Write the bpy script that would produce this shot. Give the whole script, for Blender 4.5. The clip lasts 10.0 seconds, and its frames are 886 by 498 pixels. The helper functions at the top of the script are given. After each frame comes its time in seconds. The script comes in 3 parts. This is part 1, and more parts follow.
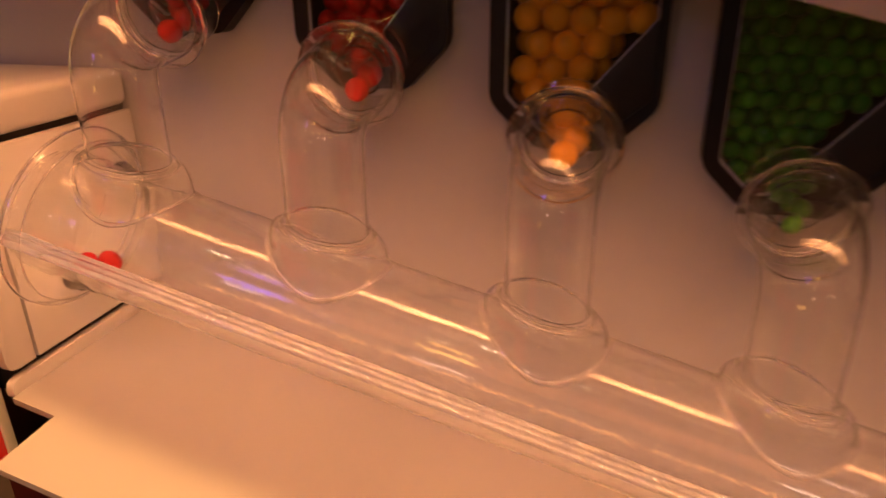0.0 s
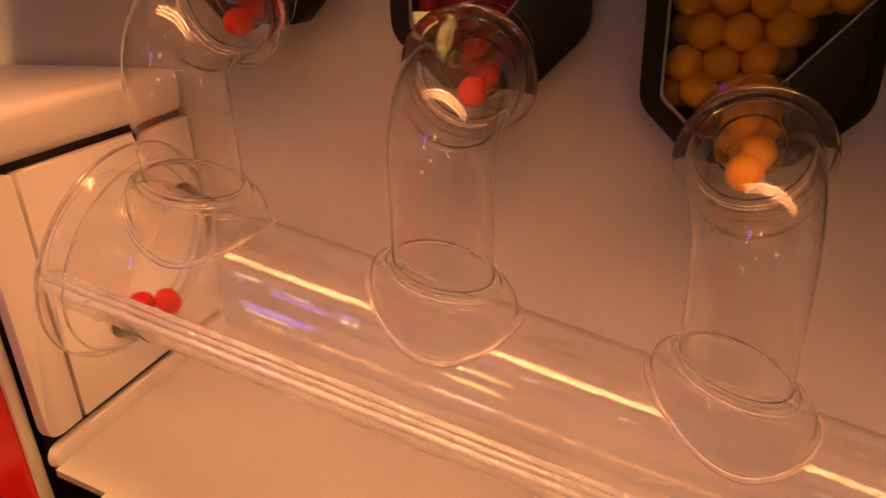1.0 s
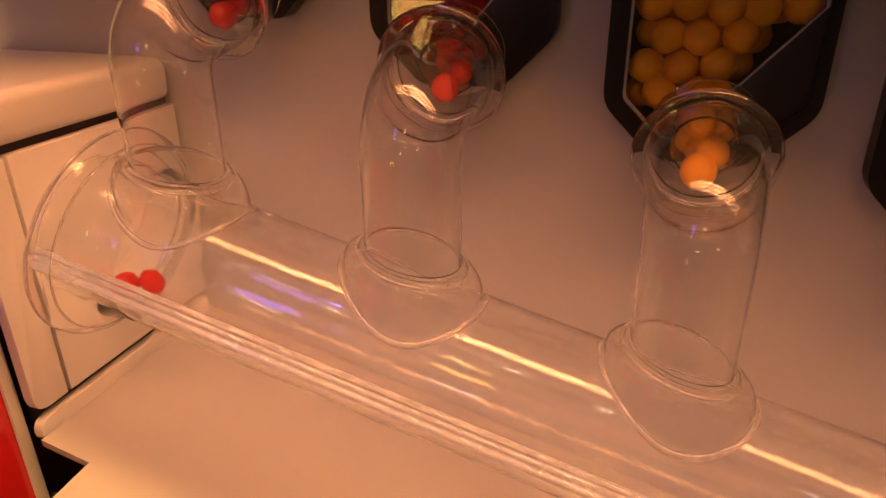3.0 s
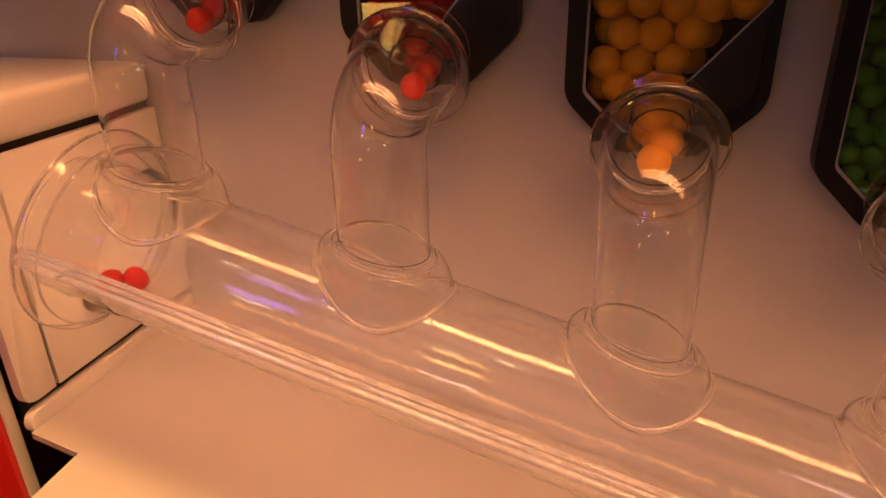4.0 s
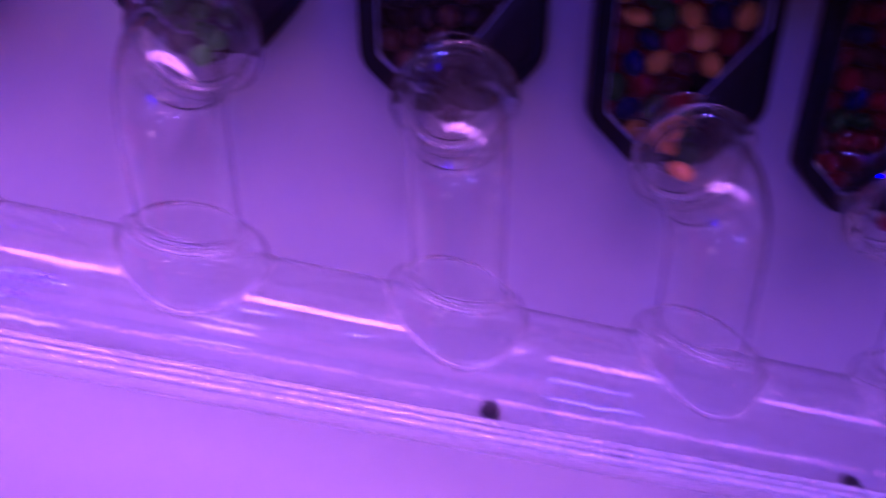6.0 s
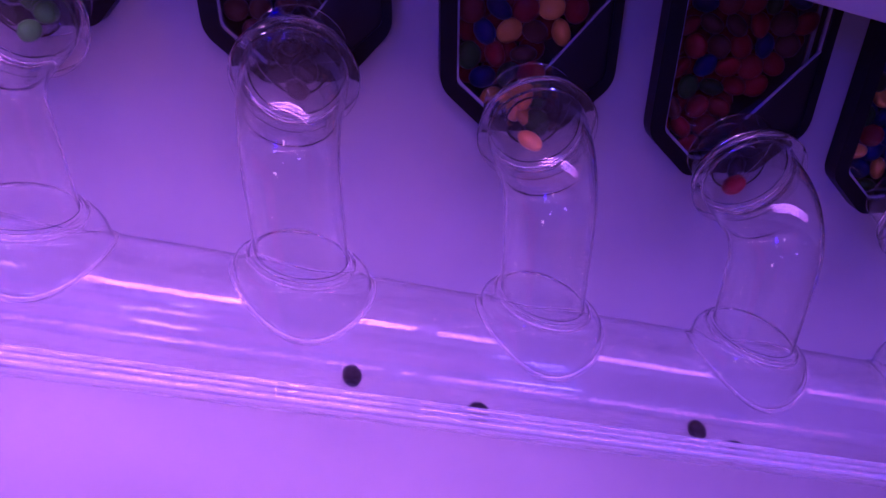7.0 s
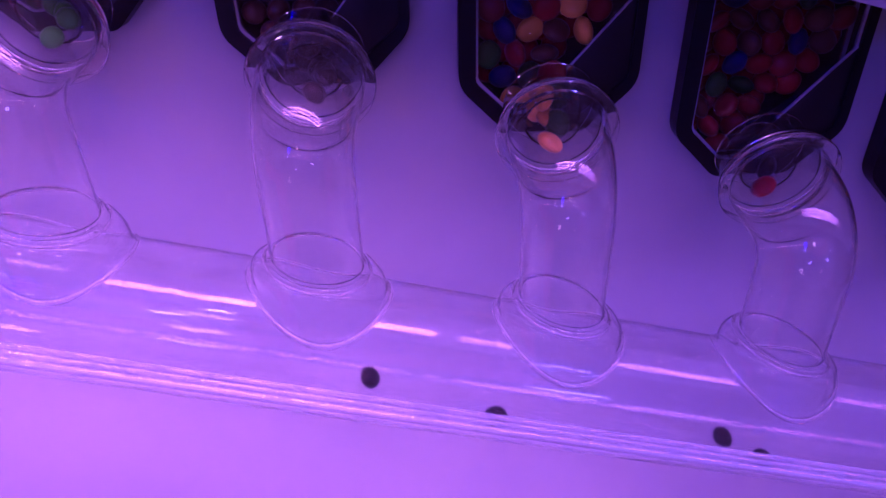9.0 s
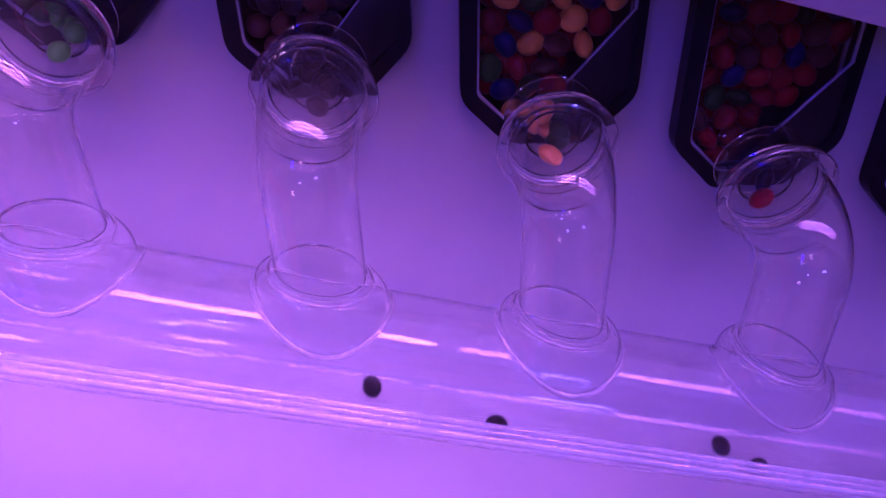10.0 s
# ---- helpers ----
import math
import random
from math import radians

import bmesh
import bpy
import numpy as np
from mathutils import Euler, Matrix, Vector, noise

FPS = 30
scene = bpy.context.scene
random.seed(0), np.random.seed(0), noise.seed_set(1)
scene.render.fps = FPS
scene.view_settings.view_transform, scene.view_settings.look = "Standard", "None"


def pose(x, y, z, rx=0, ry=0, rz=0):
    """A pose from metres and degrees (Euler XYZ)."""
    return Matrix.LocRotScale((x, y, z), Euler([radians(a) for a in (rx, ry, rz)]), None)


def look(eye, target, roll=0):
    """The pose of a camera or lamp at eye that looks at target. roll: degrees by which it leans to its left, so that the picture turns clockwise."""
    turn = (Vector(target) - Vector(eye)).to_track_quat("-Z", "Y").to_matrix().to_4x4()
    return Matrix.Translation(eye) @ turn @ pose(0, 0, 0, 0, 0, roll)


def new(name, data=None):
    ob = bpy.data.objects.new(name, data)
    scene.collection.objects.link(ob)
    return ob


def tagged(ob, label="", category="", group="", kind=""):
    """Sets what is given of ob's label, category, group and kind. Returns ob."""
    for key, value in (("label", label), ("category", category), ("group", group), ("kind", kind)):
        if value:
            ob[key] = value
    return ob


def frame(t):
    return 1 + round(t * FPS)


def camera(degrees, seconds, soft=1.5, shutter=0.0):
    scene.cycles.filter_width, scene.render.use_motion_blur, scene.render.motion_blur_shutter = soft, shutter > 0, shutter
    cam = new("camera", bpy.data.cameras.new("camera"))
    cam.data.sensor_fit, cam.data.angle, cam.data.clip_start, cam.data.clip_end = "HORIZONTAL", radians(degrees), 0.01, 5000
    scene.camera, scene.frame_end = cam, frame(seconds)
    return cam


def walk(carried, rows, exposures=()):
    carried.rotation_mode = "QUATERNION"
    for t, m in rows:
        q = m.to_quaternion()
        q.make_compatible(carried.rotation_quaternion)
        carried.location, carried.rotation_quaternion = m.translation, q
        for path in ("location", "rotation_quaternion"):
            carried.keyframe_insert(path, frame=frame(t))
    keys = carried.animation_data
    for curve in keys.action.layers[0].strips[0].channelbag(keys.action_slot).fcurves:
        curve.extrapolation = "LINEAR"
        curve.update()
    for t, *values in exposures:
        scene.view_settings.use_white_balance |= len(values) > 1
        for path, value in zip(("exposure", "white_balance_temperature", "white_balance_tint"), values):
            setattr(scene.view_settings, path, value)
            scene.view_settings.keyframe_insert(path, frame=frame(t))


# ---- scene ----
# ---- camera and walk ----
cam = camera(66.43, 10.0, soft=1.5, shutter=0.45)
ROWS = [
    (0.0, 0.2740, -0.3138, 0.1552, 15.64, -22.72, 0.59),
    (0.3, 0.2367, -0.2742, 0.1475, 16.82, -23.71, 1.18),
    (0.5, 0.2207, -0.2533, 0.1437, 16.82, -23.65, 1.93),
    (1.0, 0.2031, -0.2500, 0.1473, 17.66, -23.38, 1.72),
    (1.5, 0.2000, -0.2485, 0.1448, 18.13, -23.57, 1.28),
    (2.0, 0.2031, -0.2506, 0.1459, 18.22, -23.67, 0.52),
    (3.5, 0.2258, -0.2685, 0.1551, 16.93, -24.38, 0.67),
    (4.0, 0.2327, -0.2738, 0.1544, 16.49, -24.14, 1.11),
    (4.5, 0.2368, -0.2771, 0.1553, 16.49, -23.98, 1.06),
    (5.0, 0.2393, -0.2786, 0.1552, 16.54, -24.15, 0.67),
    (5.3, 0.2480, -0.2790, 0.1530, 16.60, -23.60, 0.80),
    (5.4, 0.2688, -0.2794, 0.1445, 16.23, -23.07, 1.19),
    (5.5, 0.2975, -0.2803, 0.1313, 14.59, -23.17, 1.64),
    (5.6, 0.3388, -0.2772, 0.1133, 11.51, -23.62, 1.38),
    (5.7, 0.3827, -0.2723, 0.0978, 7.74, -24.09, 0.97),
    (5.8, 0.4190, -0.2707, 0.0884, 4.21, -24.55, 0.81),
    (6.0, 0.4683, -0.2812, 0.0851, -1.12, -25.69, 0.32),
    (6.1, 0.4837, -0.2924, 0.0856, -2.64, -25.84, 0.49),
    (7.5, 0.5318, -0.2778, 0.1120, -4.42, -33.19, -0.23),
    (8.0, 0.5388, -0.2777, 0.1113, -2.87, -32.89, 0.94),
    (8.5, 0.5353, -0.2778, 0.1060, -2.28, -32.00, 1.35),
    (9.0, 0.5367, -0.2753, 0.1110, -1.59, -32.28, 1.26),
    (9.5, 0.5401, -0.2766, 0.1140, -1.41, -32.18, 1.22),
    (10.0, 0.5362, -0.2761, 0.1171, -1.53, -32.09, 1.19),
]
# the machine's lighting swings from warm to violet shortly before 4.5 s
EXPOSURES = [
    (0.0, -0.86, 6550, 10), (0.5, -0.86, 6800, 10), (2.0, -0.86, 6700, 10), (3.4, -0.89, 6450, 10), (4.4, -0.89, 6450, 10),
    (4.5, -1.20, 4280, 144), (5.4, -1.20, 4270, 144), (6.2, -1.18, 4250, 144), (8.5, -1.14, 4250, 144), (10.0, -1.03, 4270, 144),
]
walk(cam, [(t, pose(x, y, z, 90 + pitch, roll, yaw)) for t, x, y, z, yaw, pitch, roll in ROWS], EXPOSURES)

# ---- plan: the pipe runs downhill along +x, the wall stands behind it at +y ----
PITCH = 0.12            # from branch to branch
SLOPE = 0.2549          # fall per metre along x
TILT = math.atan(SLOPE)
COUNT = 8
PIPE_R, PIPE_H = 0.038, 0.004
TUBE_R, RIM_Z = 0.022, 0.060
FLANGE_Y, FLANGE_Z, FLANGE_R, FLANGE_LEAN = 0.0434, 0.1297, 0.0313, 0.2269
HOPPER_Y, WALL_Y = 0.0741, 0.086
COUNTER_H = -0.095      # counter's top under the pipe's line


def base(k):
    return Vector((k * PITCH, 0, -k * PITCH * SLOPE))


def downhill(x, y, h):
    """A point by its x, its y and its upright height over the sloping line."""
    return Vector((x, y, h - SLOPE * x))


# ---- light ----
def area(name, eye, target, sx, sy, power, colour):
    data = bpy.data.lights.new(name, "AREA")
    data.shape, data.size, data.size_y, data.energy, data.color = "RECTANGLE", sx, sy, power, colour
    ob = new(name, data)
    ob.matrix_world = look(eye, target)
    return ob


LED = (1.0, 0.370, 0.130)
LED_H, LED_Y = 0.255, -0.065


def strip_lamp(name, x0, x1, width, power, y=LED_Y, colour=LED, spread=98):
    """A lamp along the canopy, parallel to the pipe, that shines down and a little back."""
    a, b = downhill(x0, y, LED_H), downhill(x1, y, LED_H)
    data = bpy.data.lights.new(name, "AREA")
    data.shape, data.size, data.size_y, data.energy, data.color = "RECTANGLE", (b - a).length, width, power, colour
    data.spread = radians(spread)
    ob = new(name, data)
    along = (b - a).normalized()
    down = Vector((-SLOPE, 0.10, -1)).normalized()
    down = (down - along * down.dot(along)).normalized()
    side = (-down).cross(along)
    m = Matrix((along, side, -down)).transposed().to_4x4()
    m.translation = (a + b) / 2
    ob.matrix_world = m
    return ob


for dy in (-0.0115, 0.0, 0.0115):
    strip_lamp("led_strip_lamp", -0.05, 0.20, 0.0046, 0.172, LED_Y + dy)
    strip_lamp("led_strip_lamp", 0.20, 0.62, 0.0046, 0.236, LED_Y + dy)
    # added weak strips beyond the light strip's end, to fill the right side
    strip_lamp("right_side_fill", 0.64, 1.15, 0.0080, 0.115, LED_Y + dy, (1.0, 0.38, 0.18))
area("ceiling_lamp", (0.18, -0.48, 1.45), (0.0, -0.12, -0.1), 0.08, 0.08, 58.0, (1.0, 0.49, 0.14))
# added soft fill from the front that lifts hoppers and panel; no fixture there
area("front_fill", (0.7, -2.5, 1.1), (0.6, 0.0, 0.1), 2.4, 1.4, 8.0, (1.0, 0.38, 0.155))

world = bpy.data.worlds.new("room_air")
scene.world = world
world.use_nodes = True
world.node_tree.nodes["Background"].inputs[0].default_value = (1.0, 0.6, 0.4, 1)
world.node_tree.nodes["Background"].inputs[1].default_value = 0.02


# ---- materials ----
def material(name, colour, rough=0.5, metal=0.0, grain=0.0, scale=40.0, bump=0.0, bump_scale=200.0, coat=0.0, vary=0.0, spec=0.5):
    """A surface with a mottled colour, a fine relief and, with vary, a tone of its own for every piece."""
    m = bpy.data.materials.new(name)
    m.use_nodes = True
    n, l = m.node_tree.nodes, m.node_tree.links
    b = n["Principled BSDF"]
    b.inputs["Roughness"].default_value, b.inputs["Metallic"].default_value = rough, metal
    b.inputs["Coat Weight"].default_value = coat
    b.inputs["Specular IOR Level"].default_value = spec
    b.inputs["Base Color"].default_value = (*colour, 1)
    co = n.new("ShaderNodeTexCoord")
    if grain or vary:
        tex = n.new("ShaderNodeTexNoise")
        tex.inputs["Scale"].default_value, tex.inputs["Detail"].default_value = scale, 6
        l.new(co.outputs["Object"], tex.inputs["Vector"])
        ramp = n.new("ShaderNodeMapRange")
        ramp.inputs["From Min"].default_value, ramp.inputs["From Max"].default_value = 0.3, 0.7
        ramp.inputs["To Min"].default_value, ramp.inputs["To Max"].default_value = 1 - grain, 1 + grain
        l.new(tex.outputs["Fac"], ramp.inputs["Value"])
        hsv = n.new("ShaderNodeHueSaturation")
        hsv.inputs["Color"].default_value = (*colour, 1)
        if vary:
            info = n.new("ShaderNodeObjectInfo")
            tone = n.new("ShaderNodeMapRange")
            tone.inputs["To Min"].default_value, tone.inputs["To Max"].default_value = 1 - vary, 1 + vary
            l.new(info.outputs["Random"], tone.inputs["Value"])
            mul = n.new("ShaderNodeMath")
            mul.operation = "MULTIPLY"
            l.new(ramp.outputs[0], mul.inputs[0])
            l.new(tone.outputs[0], mul.inputs[1])
            l.new(mul.outputs[0], hsv.inputs["Value"])
        else:
            l.new(ramp.outputs[0], hsv.inputs["Value"])
        l.new(hsv.outputs[0], b.inputs["Base Color"])
        rr = n.new("ShaderNodeMapRange")
        rr.inputs["To Min"].default_value, rr.inputs["To Max"].default_value = max(rough - 0.03, 0.02), min(rough + 0.03, 1)
        l.new(tex.outputs["Fac"], rr.inputs["Value"])
        l.new(rr.outputs[0], b.inputs["Roughness"])
    if bump:
        t2 = n.new("ShaderNodeTexNoise")
        t2.inputs["Scale"].default_value, t2.inputs["Detail"].default_value = bump_scale, 3
        l.new(co.outputs["Object"], t2.inputs["Vector"])
        bp = n.new("ShaderNodeBump")
        bp.inputs["Strength"].default_value, bp.inputs["Distance"].default_value = bump, 0.001
        l.new(t2.outputs["Fac"], bp.inputs["Height"])
        l.new(bp.outputs[0], b.inputs["Normal"])
    return m


def glass(name, tint=(1, 1, 1), rough=0.0, ior=1.47, haze=0.0):
    """Clear plastic; the last argument is the share of a faint milky film that lightens it, uneven in two sizes."""
    m = bpy.data.materials.new(name)
    m.use_nodes = True
    n, l = m.node_tree.nodes, m.node_tree.links
    b = n["Principled BSDF"]
    b.inputs["Base Color"].default_value = (*tint, 1)
    b.inputs["Transmission Weight"].default_value = 1.0
    b.inputs["Roughness"].default_value = rough
    b.inputs["IOR"].default_value = ior
    if haze:
        co = n.new("ShaderNodeTexCoord")
        tex = n.new("ShaderNodeTexNoise")
        tex.inputs["Scale"].default_value, tex.inputs["Detail"].default_value = 18, 7
        l.new(co.outputs["Object"], tex.inputs["Vector"])
        film = n.new("ShaderNodeMapRange")
        film.inputs["From Min"].default_value, film.inputs["From Max"].default_value = 0.3, 0.7
        film.inputs["To Min"].default_value, film.inputs["To Max"].default_value = 1 - haze * 0.6, 1 - haze * 1.4
        l.new(tex.outputs["Fac"], film.inputs["Value"])
        l.new(film.outputs[0], b.inputs["Transmission Weight"])
    return m


def cloudy(name, colour, through_light, rough):
    """Clear plastic with a slight milky share that pales it."""
    m = material(name, colour, rough, grain=0.06, scale=120)
    m.node_tree.nodes["Principled BSDF"].inputs["Transmission Weight"].default_value = through_light
    return m


def glow(name, colour, strength):
    m = bpy.data.materials.new(name)
    m.use_nodes = True
    b = m.node_tree.nodes["Principled BSDF"]
    b.inputs["Base Color"].default_value = (0.8, 0.8, 0.8, 1)
    b.inputs["Emission Color"].default_value = (*colour, 1)
    b.inputs["Emission Strength"].default_value = strength
    return m


WHITE = material("white_lacquer", (0.78, 0.76, 0.74), 0.32, grain=0.012, scale=9, bump=0.03, bump_scale=500)
WALL = material("white_back_panel", (0.42, 0.405, 0.415), 0.20, grain=0.045, scale=13, bump=0.03, bump_scale=400)
COUNTER = material("white_counter_laminate", (0.44, 0.42, 0.41), 0.30, grain=0.03, scale=11, bump=0.02, bump_scale=350)
BLACK = material("black_plastic", (0.012, 0.011, 0.012), 0.38, grain=0.2, scale=30, bump=0.05, bump_scale=600, spec=0.22)
# near-black: shade in gaps put into the colour, and the hoppers' dark shells
DARK = material("dark_shell_gap_shade", (0.02, 0.015, 0.013), 0.7, grain=0.2, scale=30)
CHUTE = material("dark_chute_plastic", (0.010, 0.009, 0.010), 0.45, grain=0.15, scale=25)
RED = material("red_gloss_paint", (0.55, 0.015, 0.015), 0.3, grain=0.05, scale=12, coat=0.5)
APRON = material("dark_red_apron", (0.12, 0.012, 0.01), 0.5, grain=0.15, scale=15)
ROOM = material("dim_room_paint", (0.22, 0.14, 0.10), 0.7, grain=0.1, scale=2)
FLOOR = material("dark_room_floor", (0.06, 0.05, 0.045), 0.5, grain=0.15, scale=6)
# a milky share in elbows and pipe stands in for light they reflect
GLASS = glass("clear_plastic_glass", (0.985, 0.985, 0.985), 0.03, 1.50, 0.012)
PIPE_GLASS = glass("hazy_clear_pipe", (0.985, 0.985, 0.985), 0.06, 1.56, 0.012)
PANE = glass("clear_acrylic", (0.97, 0.97, 0.97))
# strong milky share paints the bright band along the pipe's lower edge
TROUGH = glass("bright_band_trough", (0.985, 0.985, 0.985), 0.06, 1.56, 0.07)
# pale grey puts the light caught by the hoppers' rims into the colour
RIM = material("painted_rim_light", (0.42, 0.42, 0.44), 0.25, grain=0.05, scale=40)
# the lip's pale tone puts part of the strips' bright lines into its colour
SEAM = cloudy("pale_lined_joint", (0.92, 0.91, 0.91), 0.74, 0.09)
EDGE = cloudy("polished_thick_edge", (0.96, 0.95, 0.95), 0.93, 0.05)
BULB = glow("white_bulb", (1.0, 0.70, 0.40), 150.0)
BULB_BLUE = glow("blue_bulb", (0.22, 0.15, 1.0), 150.0)
PANEL_BLUE = glow("blue_light_box", (0.20, 0.13, 1.0), 9.0)
PANEL_WARM = glow("yellow_light_box", (1.0, 0.55, 0.12), 13.0)
PANEL_WHITE = glow("white_light_box", (0.85, 0.70, 0.65), 14.0)


# ---- mesh helpers ----
def finish(bm, smooth=40):
    """Smooth shading, with edges sharper than that angle kept crisp."""
    bmesh.ops.recalc_face_normals(bm, faces=bm.faces[:])
    for f in bm.faces:
        f.smooth = True
    for e in bm.edges:
        if len(e.link_faces) == 2 and e.calc_face_angle(0) > radians(smooth):
            e.smooth = False


def part(name, bm, mat, parent=None, label="", smooth=40, tidy=True):
    if tidy:
        finish(bm, smooth)
    mesh = bpy.data.meshes.new(name)
    bm.to_mesh(mesh)
    bm.free()
    mesh.materials.append(mat)
    ob = new(name, mesh)
    if parent:
        ob.parent = parent
    if label:
        ob["label"] = label
    return ob


def thing(name, at=None, **tags):
    ob = new(name)
    ob.empty_display_size = 0.02
    if at is not None:
        ob.matrix_world = at if isinstance(at, Matrix) else Matrix.Translation(at)
    return tagged(ob, **tags)


def box(x0, x1, y0, y1, z0, z1, bevel=0.0, segments=2, shear=0.0):
    bm = bmesh.new()
    bmesh.ops.create_cube(bm, size=1)
    for v in bm.verts:
        v.co = Vector((x0 + (v.co.x + 0.5) * (x1 - x0), y0 + (v.co.y + 0.5) * (y1 - y0), z0 + (v.co.z + 0.5) * (z1 - z0)))
    if bevel:
        bmesh.ops.bevel(bm, geom=bm.edges[:], offset=bevel, segments=segments, affect="EDGES", profile=0.5)
    if shear:
        for v in bm.verts:
            v.co.z -= shear * v.co.x
    return bm


def prism(points, y0, y1, bevel=0.0, segments=2):
    """An outline of (x, z) points pushed from y0 to y1."""
    bm = bmesh.new()
    a = [bm.verts.new((x, y0, z)) for x, z in points]
    b = [bm.verts.new((x, y1, z)) for x, z in points]
    n = len(points)
    bm.faces.new(a)
    bm.faces.new(b[::-1])
    for i in range(n):
        bm.faces.new((a[i], b[i], b[(i + 1) % n], a[(i + 1) % n]))
    if bevel:
        bmesh.ops.bevel(bm, geom=bm.edges[:], offset=bevel, segments=segments, affect="EDGES", profile=0.5)
    return bm


def rounded(points, radius, steps=5):
    """The outline with its corners rounded."""
    out = []
    n = len(points)
    for i in range(n):
        p, a, b = Vector(points[i]), Vector(points[i - 1]), Vector(points[(i + 1) % n])
        r = radius[i] if isinstance(radius, (list, tuple)) else radius
        if r <= 0:
            out.append(tuple(p))
            continue
        da, db = (a - p).normalized(), (b - p).normalized()
        p0, p1 = p + da * r, p + db * r
        for j in range(steps + 1):
            t = j / steps
            out.append(tuple(p0 * (1 - t) ** 2 + p * 2 * t * (1 - t) + p1 * t ** 2))
    return out


def ring_band(outer, inner, y0, y1):
    """A flat frame between two outlines of as many points, from y0 to y1."""
    bm = bmesh.new()
    loops = []
    for pts, y in ((outer, y0), (inner, y0), (inner, y1), (outer, y1)):
        loops.append([bm.verts.new((x, y, z)) for x, z in pts])
    n = len(outer)
    for a, b in zip(loops, loops[1:] + loops[:1]):
        for i in range(n):
            bm.faces.new((a[i], a[(i + 1) % n], b[(i + 1) % n], b[i]))
    return bm


def loft(loops, closed=True):
    """Skin over loops of points; closed: the last loop joins the first."""
    bm = bmesh.new()
    rows = [[bm.verts.new(p) for p in loop] for loop in loops]
    n = len(loops[0])
    pairs = list(zip(rows, rows[1:]))
    if closed:
        pairs.append((rows[-1], rows[0]))
    for a, b in pairs:
        for i in range(n):
            bm.faces.new((a[i], a[(i + 1) % n], b[(i + 1) % n], b[i]))
    return bm


def turned(profile, steps=64):
    """A closed profile of (radius, height) turned about z."""
    loops = []
    for r, h in profile:
        loops.append([(r * math.cos(2 * math.pi * i / steps), r * math.sin(2 * math.pi * i / steps), h) for i in range(steps)])
    return loft(loops)


def ball(radius, flat=1.0, seed=0, u=20, v=12, lump=0.0):
    bm = bmesh.new()
    bmesh.ops.create_uvsphere(bm, u_segments=u, v_segments=v, radius=radius)
    for p in bm.verts:
        k = 1 + lump * noise.noise(p.co / radius * 1.2 + Vector((seed * 7.3, 0, 0)))
        p.co = Vector((p.co.x * k, p.co.y * k, p.co.z * k * flat))
    return bm


# ---- the setting ----
# back panel, open behind each hopper
bm = bmesh.new()
x_cuts = [-0.45]
for k in range(COUNT):
    x_cuts += [k * PITCH - 0.043, k * PITCH + 0.043]
x_cuts += [1.6]
cells = []
for i in range(len(x_cuts) - 1):
    a, b = x_cuts[i], x_cuts[i + 1]
    if i % 2 == 0:
        cells.append([(a, -0.9), (b, -0.9), (b, 0.9), (a, 0.9)])
        continue
    z0, m0, m1 = base(i // 2).z, a + 0.024, b - 0.024
    low, high = z0 + 0.1265, z0 + 0.1460
    cells.append([(a, -0.9), (m0, -0.9), (m0, low), (a, high)])
    cells.append([(m0, -0.9), (m1, -0.9), (m1, low), (m0, low)])
    cells.append([(m1, -0.9), (b, -0.9), (b, high), (m1, low)])
    cells.append([(a, z0 + 0.36), (b, z0 + 0.36), (b, 0.9), (a, 0.9)])
for outline in cells:
    cell = [bm.verts.new((x, WALL_Y, z)) for x, z in outline]
    back = [bm.verts.new((v.co.x, WALL_Y + 0.004, v.co.z)) for v in cell]
    bm.faces.new(cell)
    bm.faces.new(back[::-1])
    for j in range(4):
        bm.faces.new((cell[j], back[j], back[(j + 1) % 4], cell[(j + 1) % 4]))
tagged(part("wall_back", bm, WALL), "glossy white back panel of the candy machine", "wall", kind="structure")

# counter, parallel to the pipe, with a notch at its front corner
outline = rounded([(-0.0645, WALL_Y - 0.001), (1.6, WALL_Y - 0.001), (1.6, -0.104), (-0.034, -0.104), (-0.036, -0.060), (-0.0645, -0.060)], [0, 0, 0, 0.003, 0, 0])
bm = bmesh.new()
top = [bm.verts.new(downhill(x, y, COUNTER_H)) for x, y in outline]
low = [bm.verts.new(downhill(x, y, COUNTER_H - 0.004)) for x, y in outline]
bm.faces.new(top)
bm.faces.new(low[::-1])
for i in range(len(top)):
    bm.faces.new((top[i], low[i], low[(i + 1) % len(top)], top[(i + 1) % len(top)]))
tagged(part("counter", bm, COUNTER), "white laminate counter sloping under the glass pipe", "counter", kind="structure")
tagged(part("apron_front", box(-0.034, 1.6, -0.098, -0.090, COUNTER_H - 0.5, COUNTER_H - 0.005, shear=SLOPE), APRON), "dark red panel under the counter's front", "panel", kind="structure")

# unseen filler block, coloured near-black as the shade below the notch
tagged(part("plinth", box(-0.40, -0.037, -0.30, -0.052, -1.0, -0.125), DARK), "black filler box for the shade under the counter's notched corner", "plinth", kind="structure")

# room
tagged(part("floor", box(-2.2, 2.8, -2.6, 0.6, -1.05, -1.0), FLOOR), "dark floor of the dim shop", "floor", kind="structure")
tagged(part("ceiling", box(-2.2, 2.8, -2.6, 0.6, 1.6, 1.65), ROOM), "dim brown ceiling of the shop", "ceiling", kind="structure")
tagged(part("wall_north", box(-2.2, 2.8, 0.6, 0.65, -1.0, 1.6), ROOM), "dim brown wall behind the machine", "wall", kind="structure")
